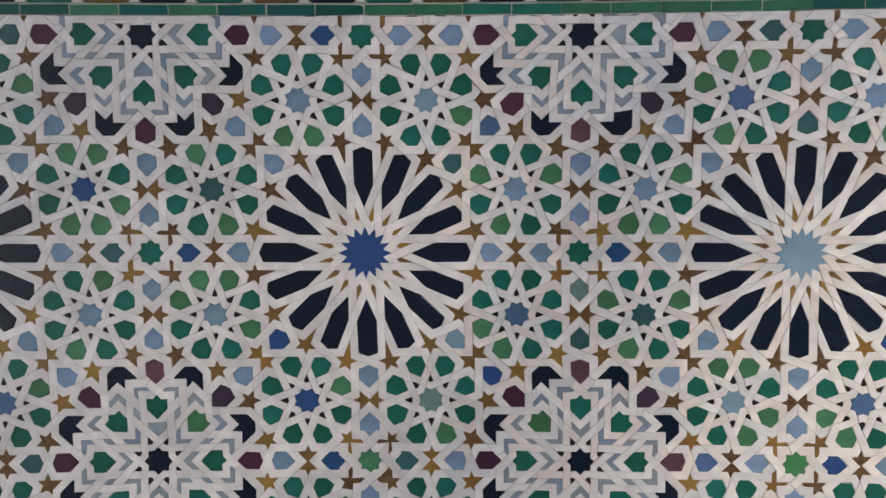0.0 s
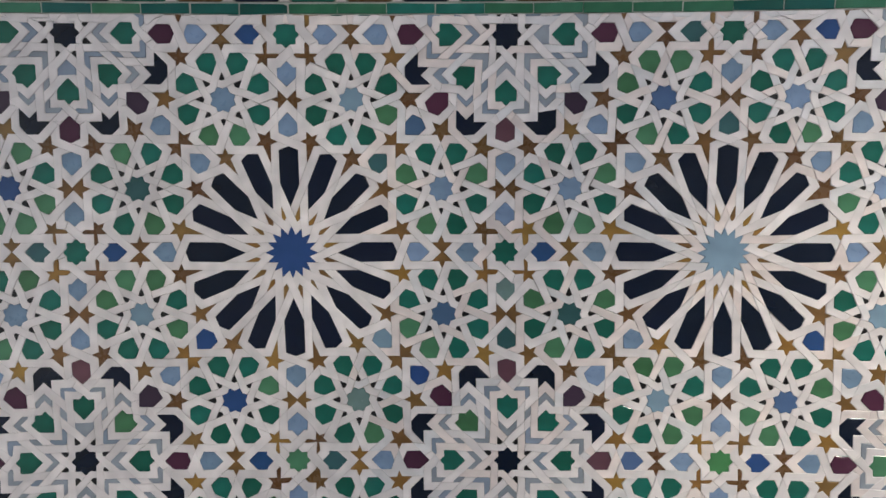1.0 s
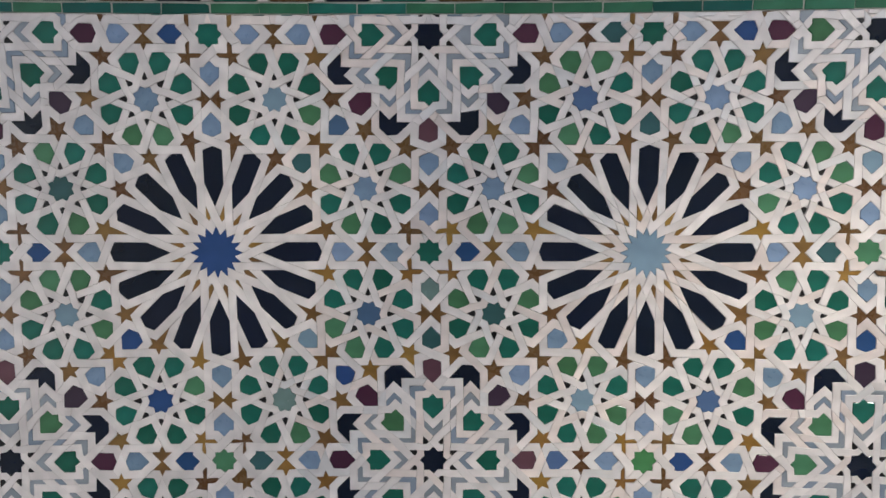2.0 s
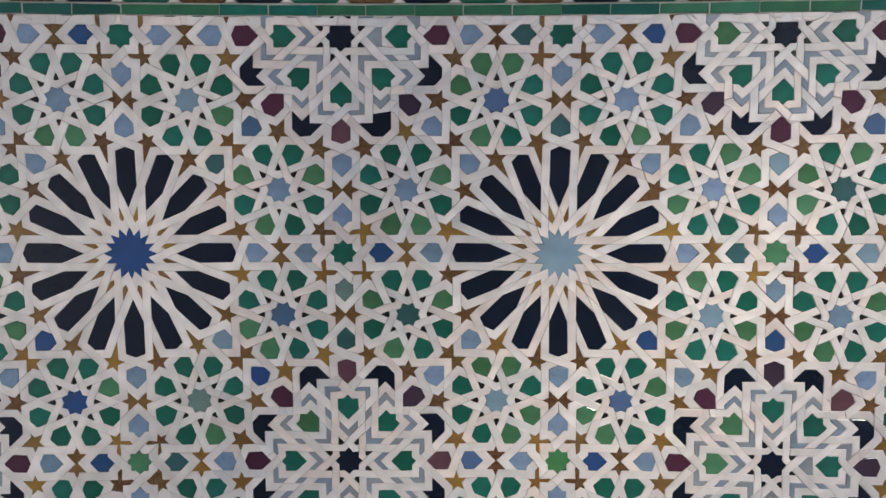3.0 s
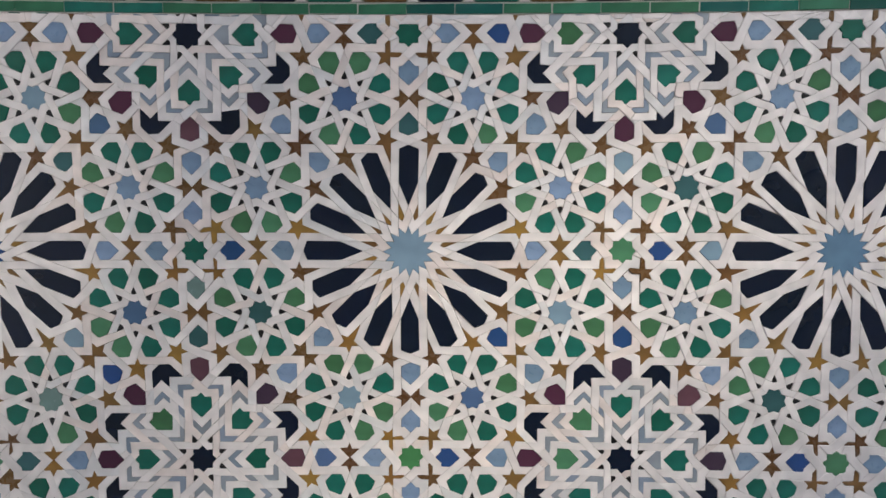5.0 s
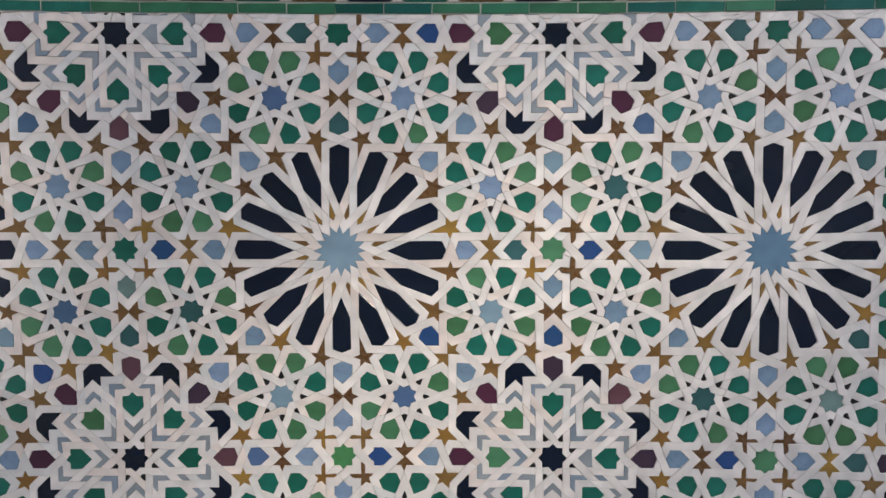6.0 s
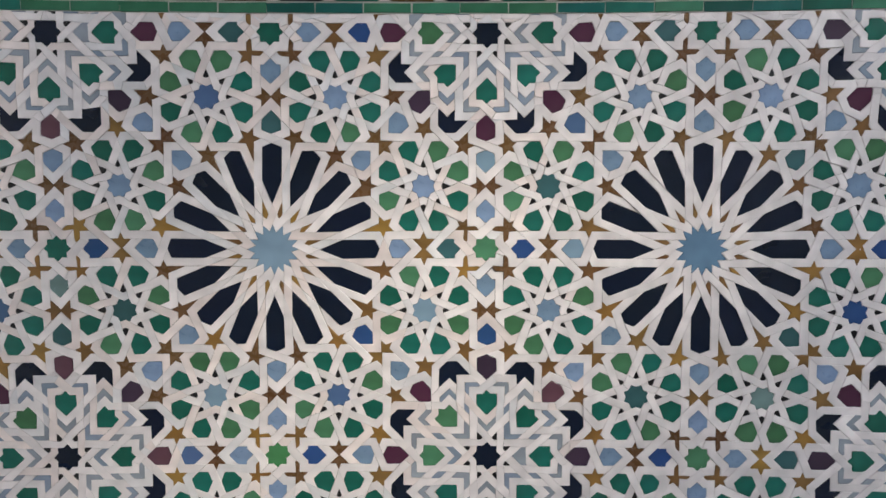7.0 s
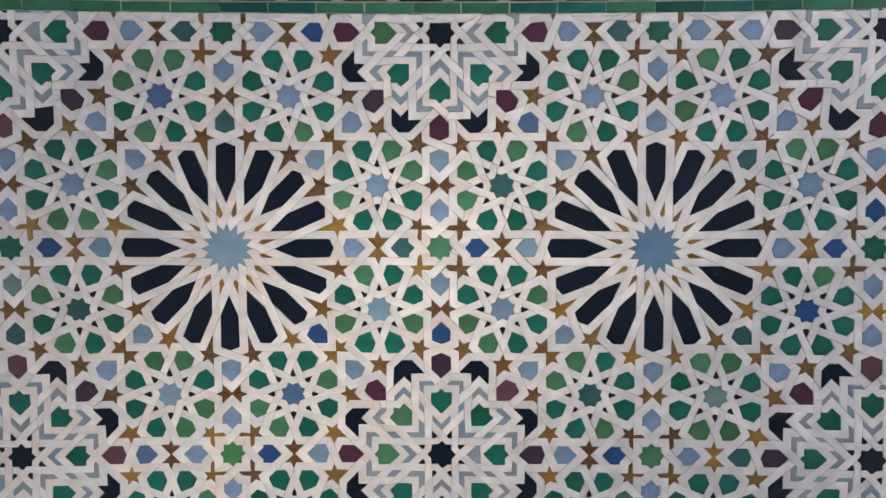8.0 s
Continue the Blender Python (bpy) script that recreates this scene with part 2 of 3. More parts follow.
def pierced_wall(name, x0, x1, y0, y1, z0, z1, holes, material):
    """A wall with rectangular openings (x0, x1, z0, z1) right through it."""
    xs = sorted({x0, x1, *(h[0] for h in holes), *(h[1] for h in holes)})
    zs = sorted({z0, z1, *(h[2] for h in holes), *(h[3] for h in holes)})
    at = lambda i, j, k: ((k * len(zs)) + j) * len(xs) + i
    solid = lambda i, j: 0 <= i < len(xs) - 1 and 0 <= j < len(zs) - 1 and not any(h[0] <= xs[i] < h[1] and h[2] <= zs[j] < h[3] for h in holes)
    f = []
    for i in range(len(xs) - 1):
        for j in range(len(zs) - 1):
            if not solid(i, j):
                continue
            f += [(at(i, j, 0), at(i + 1, j, 0), at(i + 1, j + 1, 0), at(i, j + 1, 0)), (at(i, j, 1), at(i, j + 1, 1), at(i + 1, j + 1, 1), at(i + 1, j, 1))]
            if not solid(i - 1, j):
                f.append((at(i, j, 0), at(i, j + 1, 0), at(i, j + 1, 1), at(i, j, 1)))
            if not solid(i + 1, j):
                f.append((at(i + 1, j, 0), at(i + 1, j, 1), at(i + 1, j + 1, 1), at(i + 1, j + 1, 0)))
            if not solid(i, j - 1):
                f.append((at(i, j, 0), at(i, j, 1), at(i + 1, j, 1), at(i + 1, j, 0)))
            if not solid(i, j + 1):
                f.append((at(i, j + 1, 0), at(i + 1, j + 1, 0), at(i + 1, j + 1, 1), at(i, j + 1, 1)))
    me = bpy.data.meshes.new(name)
    me.from_pydata([(x, y, z) for y in (y0, y1) for z in zs for x in xs], [], f)
    me.materials.append(material)
    return new(name, me)


# out of view; its openings are placed to throw slanting pools of sun
tagged(pierced_wall("wall_south", X0, X1, BACK - DEEP, BACK, 0.0, HEIGHT, [(ADDED_WIN_X0, ADDED_PIER_X0, ADDED_WIN_Z0, ADDED_WIN_Z1), (ADDED_PIER_X1, ADDED_WIN_X1, ADDED_WIN_Z0, ADDED_WIN_Z1)], plaster),
       "unseen plain plastered wall, two high window openings added for light", "wall", kind="structure")
# end wall out of view; the doorway is invented for the fill lamp
wall_west = pierced_wall("wall_west", BACK - DEEP, 0.4, 0.0, 0.3, 0.0, HEIGHT, [(ADDED_DOOR_Y0, ADDED_DOOR_Y1, 0.0, ADDED_DOOR_Z1)], plaster)
wall_west.matrix_world = pose(X0, 0, 0, 0, 0, 90)
tagged(wall_west, "unseen plain plastered end wall, open doorway added for light", "wall", kind="structure")
ground = tagged(box("ground", -200, 200, -200, 200, -0.2, -0.104, paving), "pale stone paving of the open court", "ground", kind="structure")

mosaic = tagged(bed("mosaic_panel", LEFT * H - 0.004, RIGHT * H + 0.004, ZC + BASE * H - 0.004, ZC + TOP * H, 0.0023, mortar),
                "geometric glazed tile mosaic with white interlaced straps", "tile mosaic")


# ---- the pattern: outlines of the tiles on the strap centre lines, in half repeats ----
def polar(r, deg):
    return (r * math.cos(radians(deg)), r * math.sin(radians(deg)))


def meet(n1, r1, n2, r2):
    """Where two lines cross; each has its normal's angle and its distance."""
    a, b, c, e = *polar(1, n1), *polar(1, n2)
    k = a * e - b * c
    return ((r1 * e - r2 * b) / k, (a * r2 - c * r1) / k)


def both(half):
    """A polygon symmetric about the x axis from its upper half, which starts and ends on the axis."""
    return half + [(x, -y) for x, y in reversed(half) if abs(y) > 1e-6]


R2 = math.sqrt(2)
HALF = 1 - 1 / R2
A = HALF - D
OUT = 1 / R2 - A
TIP = OUT / math.cos(math.pi / 8)
X2, X3 = D * R2, D / math.cos(radians(67.5))
DENT = D / math.cos(radians(22.5))
NAVY_END = meet(90, D, 22.5, OUT)
FOOT = meet(90, D, -22.5, OUT)
PETAL_TIP = (1 / R2 - A * math.tan(math.pi / 8), D)
mirror11 = lambda p: polar(math.hypot(*p), 22.5 - math.degrees(math.atan2(p[1], p[0])))
FORK = polar((lambda p: math.hypot(*p))(meet(45, OUT, -22.5, OUT)), 11.25)
E1 = (4 + R2) * D
STAR5 = [NAVY_END, (TIP, 0), FOOT, PETAL_TIP, FORK, mirror11(PETAL_TIP), mirror11(FOOT), polar(TIP, 22.5)]
G1, G2 = (R2 - 1) * D, (2 - R2) * D
NAVY_LOW = meet(0, OUT, -45, E1 / R2)

LOCAL = {
    "S": [("great_star", [q for k in range(16) for q in (polar(X3, 22.5 * k), polar(D / math.cos(radians(56.25)), 22.5 * k + 11.25))], 1, 0),
          ("sliver_tile", [polar(D / math.cos(radians(78.75)), 11.25), polar(X3, 22.5), polar(D / math.cos(radians(56.25)), 11.25), polar(X3, 0)], 16, 22.5),
          ("ray_tile", both([(X3, 0), polar(D / math.cos(radians(78.75)), 11.25), NAVY_END, (TIP, 0)]), 16, 22.5),
          ("star_tile", STAR5 + [mirror11(NAVY_END), polar(D / math.cos(radians(78.75)), 11.25)], 16, 22.5)],
    "R": [("dark_star", [q for k in range(8) for q in (polar(X2, 45 * k), polar(DENT, 45 * k + 22.5))], 1, 0),
          ("dart_tile", [polar(DENT, 22.5), polar(X2, 0), polar(X3, 22.5), polar(X2, 45)], 8, 45),
          ("chevron_tile", both([(X2, 0), polar(X3, 22.5), (2 * X2 + D, D), (2 * X2, 0)]), 8, 45),
          ("shield_tile", both([(2 * X2, 0), (2 * X2 + D, D), (5 * D, D), (5 * D, G1), (E1 + D - D, 0)]), 8, 45),
          ("angle_tile", [(5 * D, D), (5 * D, G1), (E1, 0), (6 * D, G2), (6 * D, 2 * D), (2 * X2 + 2 * D, 2 * D), (2 * X2 + D, D)], 8, 45),
          ("rhomb_tile", [polar(X3, 22.5), (2 * X2 + D, D), (2 * X2 + 2 * D, 2 * D), polar(math.hypot(2 * X2 + D, D), 45 - math.degrees(math.atan2(D, 2 * X2 + D)))], 8, 45),
          ("plum_tile", both([(E1, 0), (6 * D, G2), (E1 + D, D), NAVY_END, (TIP, 0)]), 8, 45),
          ("arrow_tile", None, 8, 45),
          ("star_tile", STAR5 + [NAVY_LOW, (E1 + D, D)], 8, 45)],
    "Q": [("eight_star", [q for k in range(4) for q in (polar(X2, 90 * k), polar(math.hypot(D, G1), 90 * k + math.degrees(math.atan2(G1, D))),
                                                       polar(X2, 90 * k + 45), polar(math.hypot(D, G1), 90 * k + 90 - math.degrees(math.atan2(G1, D))))], 1, 0),
          ("cross_tile", None, 4, 90),
          ("hexagon_tile", both([(X2, 0), (2 * D, G2), (2 * D, D), (1 - PETAL_TIP[0] - 2 * A * math.tan(math.pi / 8), D), (HALF - (R2 * A - HALF), 0)]), 4, 90)],
    "C": [("rosette_star", [q for k in range(8) for q in (polar(X2, 45 * k + 22.5), polar(DENT, 45 * k + 45))], 1, 0),
          ("dart_tile", [polar(DENT, 0), polar(X2, -22.5), polar(X3, 0), polar(X2, 22.5)], 8, 45),
          ("petal_tile", None, 8, 45)],
}
flip45 = lambda p: (p[1], p[0])


def fill(kind, name, poly):
    LOCAL[kind] = [(n, poly if n == name else p, k, s) for n, p, k, s in LOCAL[kind]]


half = [(2 * X2 + 2 * D, 2 * D), (6 * D, 2 * D), (6 * D, G2), (E1 + D, D), NAVY_LOW, polar(TIP, 22.5)]
swing = lambda p: polar(math.hypot(*p), 45 - math.degrees(math.atan2(p[1], p[0])))
fill("R", "arrow_tile", half + [swing(p) for p in reversed(half[1:-1])])
V_TIP = (R2 * HALF * R2 - R2 * A)          # the diagonal line's sum of coordinates seen from a small eight-pointed star
side = [(D, D), (D, G1), (X2, 0), (2 * D, G2), (2 * D, D), (V_TIP - D, D)]
k = HALF - X3 / R2
t = (2 * k - V_TIP) / (math.cos(radians(67.5)) + math.sin(radians(67.5)))
side += [(k - t * math.cos(radians(67.5)), k - t * math.sin(radians(67.5)))]
side[-1] = (max(side[-1]), min(side[-1]))
fill("Q", "cross_tile", side + [(k, k)] + [flip45(p) for p in reversed(side[1:])])
corner = ((A - math.sin(math.pi / 8) * D) / math.cos(math.pi / 8), D)
petal = both([(X2, 0), polar(X3, 22.5), corner, (A / math.cos(math.pi / 8), 0)])
fill("C", "petal_tile", [polar(math.hypot(*p), 22.5 + math.degrees(math.atan2(p[1], p[0]))) for p in petal])
for kind in ("S", "R"):
    LOCAL[kind].append(("hexagon_tile", both([(TIP, 0), FOOT, PETAL_TIP, (1 / R2 - (R2 * A - HALF), 0)]), 8, 45))
hour = both([(X3, 0), (A, (A - X3) * math.tan(math.pi / 8)), (A, A * math.tan(math.pi / 8)), (HALF, R2 * A - HALF)])
HOUR = [(x - HALF, y) for x, y in hour]
upper = [(-p[0], p[1]) for p in reversed(HOUR[1:3])]
HOUR = [HOUR[0], HOUR[1], HOUR[2], HOUR[3], *upper, (-HOUR[0][0], 0)]
HOUR = HOUR + [(x, -y) for x, y in reversed(HOUR[1:-1])]


def turned(poly, deg, cx, cy, flip=False):
    c, s = math.cos(radians(deg)), math.sin(radians(deg))
    out = []
    for x, y in poly:
        if flip:
            y = -y
        out.append((cx + c * x - s * y, cy + s * x + c * y))
    return out if signed_area(out) > 0 else out[::-1]


MODEL = []        # (name, centre of its figure, polygon)


def lay(kind, cx, cy, key):
    for name, poly, n, step in LOCAL[kind]:
        for j in range(n):
            MODEL.append((name, kind, turned(poly, step * j, cx, cy), key, j))
            if kind == "R" and name in ("angle_tile", "star_tile"):
                MODEL.append((name, kind, turned(poly, step * j, cx, cy, True), key, j))


for i in range(-4, 8):
    for j in range(-3, 4):
        if i % 2 == 0 and j % 2 == 0:
            lay("S", i, j, (i, j))
            for q in range(8):
                lay("C", i + polar(math.hypot(1 / R2, HALF), 22.5 + 45 * q)[0], j + polar(math.hypot(1 / R2, HALF), 22.5 + 45 * q)[1], (i, j, q))
                MODEL.append(("bow_tile", "M", turned(HOUR, 45 * q + 90, i + polar(1 / R2, 45 * q)[0], j + polar(1 / R2, 45 * q)[1]), (i, j), q))
        elif i % 2 and j % 2:
            lay("R", i, j, (i, j))
            for q in range(0, 8, 2):
                MODEL.append(("bow_tile", "M", turned(HOUR, 45 * q + 90, i + polar(1 / R2, 45 * q)[0], j + polar(1 / R2, 45 * q)[1]), (i, j), q))
        else:
            lay("Q", i, j, (i, j))
MODEL = [m for m in MODEL if max(p[0] for p in m[2]) > LEFT and min(p[0] for p in m[2]) < RIGHT and max(p[1] for p in m[2]) > BASE and min(p[1] for p in m[2]) < TOP]

# ---- the net of strap lines ----
nodes, node_at, edges = [], {}, set()


def node(p):
    kx, ky = round(p[0] / 0.004), round(p[1] / 0.004)
    for a in (kx - 1, kx, kx + 1):
        for b in (ky - 1, ky, ky + 1):
            for q in node_at.get((a, b), ()):
                if math.dist(nodes[q], p) < 0.0035:
                    return q
    nodes.append(p)
    node_at.setdefault((kx, ky), []).append(len(nodes) - 1)
    return len(nodes) - 1


def clipped(p, q):
    t0, t1 = 0.0, 1.0
    for k, lo, hi in ((0, LEFT, RIGHT), (1, BASE, TOP)):
        dlt = q[k] - p[k]
        for bound, sign in ((lo, 1), (hi, -1)):
            a, b = sign * (p[k] - bound), sign * (q[k] - bound)
            if a < 1e-7 and b < 1e-7:
                return None
            if a < 0:
                t0 = max(t0, a / (a - b))
            elif b < 0:
                t1 = min(t1, a / (a - b))
    if t1 - t0 < 1e-6:
        return None
    at = lambda t: (p[0] + t * (q[0] - p[0]), p[1] + t * (q[1] - p[1]))
    return at(t0), at(t1)


for name, kind, poly, *_ in MODEL:
    for a, b in zip(poly, poly[1:] + poly[:1]):
        s = clipped(a, b)
        if s:
            u, v = node(s[0]), node(s[1])
            if u != v:
                edges.add((min(u, v), max(u, v)))
frame_ids = [node(p) for p in ((LEFT, BASE), (RIGHT, BASE), (RIGHT, TOP), (LEFT, TOP))]
rim = set()
for k, bound in ((0, LEFT), (0, RIGHT), (1, BASE), (1, TOP)):
    line = sorted((i for i, p in enumerate(nodes) if abs(p[k] - bound) < 0.003), key=lambda i: nodes[i][1 - k])
    for i in line:
        p = list(nodes[i])
        p[k] = bound
        nodes[i] = tuple(p)
    for u, v in zip(line, line[1:]):
        edges.add((min(u, v), max(u, v)))
        rim.add((min(u, v), max(u, v)))

round_node = {}
for u, v in edges:
    round_node.setdefault(u, []).append(v)
    round_node.setdefault(v, []).append(u)
for u, near in round_node.items():
    near.sort(key=lambda v: math.atan2(nodes[v][1] - nodes[u][1], nodes[v][0] - nodes[u][0]))
face_of, faces = {}, []
for u in round_node:
    for v in round_node[u]:
        if (u, v) in face_of:
            continue
        loop, a, b = [], u, v
        while (a, b) not in face_of:
            face_of[(a, b)] = len(faces)
            loop.append(a)
            near = round_node[b]
            a, b = b, near[(near.index(a) - 1) % len(near)]
        faces.append(loop)

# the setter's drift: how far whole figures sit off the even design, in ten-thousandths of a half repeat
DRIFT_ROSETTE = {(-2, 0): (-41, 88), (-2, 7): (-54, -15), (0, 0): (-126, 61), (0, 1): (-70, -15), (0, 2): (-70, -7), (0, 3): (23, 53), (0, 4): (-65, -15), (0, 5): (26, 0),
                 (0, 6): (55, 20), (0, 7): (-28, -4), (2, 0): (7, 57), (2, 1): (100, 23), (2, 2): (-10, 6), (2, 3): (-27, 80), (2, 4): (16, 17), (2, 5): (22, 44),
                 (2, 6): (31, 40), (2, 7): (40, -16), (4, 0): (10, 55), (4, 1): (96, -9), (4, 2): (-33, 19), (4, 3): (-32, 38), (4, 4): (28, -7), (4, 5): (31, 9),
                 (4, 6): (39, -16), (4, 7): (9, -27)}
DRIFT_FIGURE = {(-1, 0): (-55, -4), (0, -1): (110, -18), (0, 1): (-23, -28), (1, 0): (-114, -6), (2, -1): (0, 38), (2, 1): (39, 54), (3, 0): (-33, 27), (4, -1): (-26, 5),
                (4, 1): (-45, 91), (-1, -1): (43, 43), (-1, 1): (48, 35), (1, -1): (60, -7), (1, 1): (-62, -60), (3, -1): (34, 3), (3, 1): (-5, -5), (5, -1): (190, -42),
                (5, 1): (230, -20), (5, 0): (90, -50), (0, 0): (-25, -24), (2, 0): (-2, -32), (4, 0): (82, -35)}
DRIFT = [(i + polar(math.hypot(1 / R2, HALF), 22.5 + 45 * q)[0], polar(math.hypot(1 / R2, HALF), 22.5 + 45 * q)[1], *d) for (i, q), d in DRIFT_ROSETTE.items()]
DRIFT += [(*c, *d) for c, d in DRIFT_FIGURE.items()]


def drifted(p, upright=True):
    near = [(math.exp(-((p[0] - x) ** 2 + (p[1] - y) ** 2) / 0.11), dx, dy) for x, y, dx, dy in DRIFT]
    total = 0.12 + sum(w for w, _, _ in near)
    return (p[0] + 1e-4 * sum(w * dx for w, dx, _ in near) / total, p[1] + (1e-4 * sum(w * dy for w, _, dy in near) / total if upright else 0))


# uneven hand work: every crossing strays a little
stray = random.Random(7)
true_at = list(nodes)
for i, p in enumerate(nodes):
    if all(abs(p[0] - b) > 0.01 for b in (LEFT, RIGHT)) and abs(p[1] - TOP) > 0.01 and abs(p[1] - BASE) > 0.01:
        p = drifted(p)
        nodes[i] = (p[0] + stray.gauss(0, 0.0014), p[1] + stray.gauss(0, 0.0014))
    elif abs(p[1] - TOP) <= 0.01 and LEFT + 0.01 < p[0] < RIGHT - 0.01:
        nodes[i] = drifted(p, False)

# each face takes the name of the tile that it belongs to
def holds(poly, x, y):
    inside = False
    for (ax, ay), (bx, by) in zip(poly, poly[1:] + poly[:1]):
        if (ay > y) != (by > y) and x < ax + (y - ay) * (bx - ax) / (by - ay):
            inside = not inside
    return inside


def point_in(pts):
    best = (0, None)
    for i in range(len(pts)):
        a, b, c = pts[i - 1], pts[i], pts[(i + 1) % len(pts)]
        if signed_area([a, b, c]) > best[0]:
            m = ((a[0] + b[0] + c[0]) / 3, (a[1] + b[1] + c[1]) / 3)
            if holds(pts, *m):
                best = (signed_area([a, b, c]), m)
    return best[1] or (sum(p[0] for p in pts) / len(pts), sum(p[1] for p in pts) / len(pts))


bounds = [(min(p[0] for p in m[2]), max(p[0] for p in m[2]), min(p[1] for p in m[2]), max(p[1] for p in m[2])) for m in MODEL]
kind_of = []
for f, loop in enumerate(faces):
    found = None
    if signed_area([true_at[i] for i in loop]) > 0:
        x, y = point_in([true_at[i] for i in loop])
        for b, m in zip(bounds, MODEL):
            if b[0] <= x <= b[1] and b[2] <= y <= b[3] and holds(m[2], x, y):
                found = m
                break
    kind_of.append(found)

corner_at, inner_of, plain, sawn_done = {}, [], [], set()


def below(p, top):
    """The part of a polygon below a level."""
    out = []
    for a, b in zip(p, p[1:] + p[:1]):
        if a[1] <= top:
            out.append(a)
        if (a[1] <= top) != (b[1] <= top):
            k = (top - a[1]) / (b[1] - a[1])
            out.append((a[0] + k * (b[0] - a[0]), top))
    return out



WIDTH = {"dart_tile": 0.80, "sliver_tile": 0.98, "rhomb_tile": 0.9, "chevron_tile": 1.04, "angle_tile": 1.04, "cross_tile": 1.1, "shield_tile": 0.74, "dark_star": 0.8, "great_star": 0.8, "arrow_tile": 0.92}
for f, loop in enumerate(faces):
    pts = [nodes[i] for i in loop]
    area = signed_area(pts)
    w = STRAP / 2 * (1 if area < 0 else stray.uniform(0.93, 1.06) * WIDTH.get(kind_of[f][0] if kind_of[f] else "", 1))
    on_edge = lambda a, b: 0.0 if (min(a, b), max(a, b)) in rim else w
    ins = inset_each(pts, [on_edge(a, b) for a, b in zip(loop, loop[1:] + loop[:1])])
    if area > 0:
        # the tile itself: without the points that lie in the run of a straight edge
        keep = []
        for i in range(len(loop)):
            p, q, r = true_at[loop[i - 1]], true_at[loop[i]], true_at[loop[(i + 1) % len(loop)]]
            if abs(signed_area([p, q, r])) > 2e-5 * max(1, 20 * math.dist(p, r)):
                keep.append(loop[i])
        tile = None
        if len(keep) > 2:
            ws = [on_edge(keep[i], loop[(loop.index(keep[i]) + 1) % len(loop)]) for i in range(len(keep))]
            tile = inset_each([nodes[i] for i in keep], ws)
        simple = tile and signed_area(tile) > 0.00012 and signed_area(ins) > 0.00005
        if simple:
            ends = [nodes[i] for i in keep]
            turned_over = sum((tile[(i + 1) % len(tile)][0] - tile[i][0]) * (ends[(i + 1) % len(ends)][0] - ends[i][0]) + (tile[(i + 1) % len(tile)][1] - tile[i][1]) * (ends[(i + 1) % len(ends)][1] - ends[i][1]) < 0 for i in range(len(ends)))
            simple = turned_over == 0 or not any(key_ in rim for key_ in ((min(a, b), max(a, b)) for a, b in zip(loop, loop[1:] + loop[:1])))
        touches = [i for i in loop if abs(nodes[i][1] - TOP) < 0.004]
        if touches and kind_of[f]:
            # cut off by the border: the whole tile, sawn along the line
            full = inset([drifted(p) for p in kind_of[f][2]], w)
            sawn = below(full, 1 + D - STRAP / 2 if kind_of[f][0] in ("eight_star", "dark_star", "bow_tile") else TOP - 0.001)
            if len(sawn) > 2 and signed_area(sawn) > 0.00012:
                nearest = lambda p, near: min(near, key=lambda q: math.dist(p, q))
                ins = []
                for i in loop:
                    twin = min(range(len(full)), key=lambda k: math.dist(kind_of[f][2][k], true_at[i]))
                    same = math.dist(kind_of[f][2][twin], true_at[i]) < 0.004 and full[twin][1] < TOP
                    ins.append(full[twin] if same else nearest(nodes[i], sawn))
                whole_key = (kind_of[f][3], kind_of[f][0], kind_of[f][4], round(kind_of[f][2][0][0], 3))
                tile, simple = (None if whole_key in sawn_done else sawn), True
                sawn_done.add(whole_key)
            else:
                simple = False
        if not simple:
            ins, tile = pts, None
            plain.append(f)
        inner_of.append(tile)
    else:
        ins = pts
        inner_of.append(None)
    for i, p in zip(loop, ins):
        corner_at[(f, i)] = p

# ---- the glazed tiles ----
USUAL = {"great_star": "Y", "sliver_tile": "VVO", "ray_tile": "N", "star_tile": "BVVO", "dark_star": "N", "dart_tile": "K", "chevron_tile": "S", "shield_tile": "DDDG",
         "angle_tile": "S", "rhomb_tile": "S", "plum_tile": "PPPQ", "arrow_tile": "N", "eight_star": "D", "cross_tile": "BBVO", "hexagon_tile": "LLLLLY",
         "rosette_star": "L", "petal_tile": "DDDG", "bow_tile": "BVVO"}
# where the mosaic's own colours are known: by figure, one letter a direction, counter-clockwise from the right
GREAT = {(0, 0): "C", (2, 0): "Y", (4, 0): "H", (-2, 0): "Y"}
ROSETTE = {(-2, 0): "CLLLLLML", (0, 0): "LYLTYCIM", (2, 0): "LLMLTYMY", (4, 0): "LLLTLTIC"}
HEX = {("S", 0, 0): "LTLLLCLY", ("S", 2, 0): "LLTLLLLC", ("S", 4, 0): "LTLLYLLT",
       ("R", -1, 1): "LLLLTLLL", ("R", 1, 1): "LLLLLMLL", ("R", 3, 1): "LLLLCLYM", ("R", -1, -1): "LLLLTLLL", ("R", 1, -1): "MLTCLLLL", ("R", 3, -1): "LLCLLLLL", ("R", 5, -1): "LLLLTLLL",
       ("Q", -1, 0): "CLTL", ("Q", 1, 0): "CLLI", ("Q", 3, 0): "CLTL", ("Q", 5, 0): "LCCL", ("Q", 0, 1): "LLCL", ("Q", 2, 1): "LLTL", ("Q", 4, 1): "LLTL",
       ("Q", 0, -1): "TLCL", ("Q", 2, -1): "CLLL", ("Q", 4, -1): "LLCL"}
EIGHT = {(3, 0): "G", (0, -1): "G", (2, -1): "E", (4, -1): "G"}
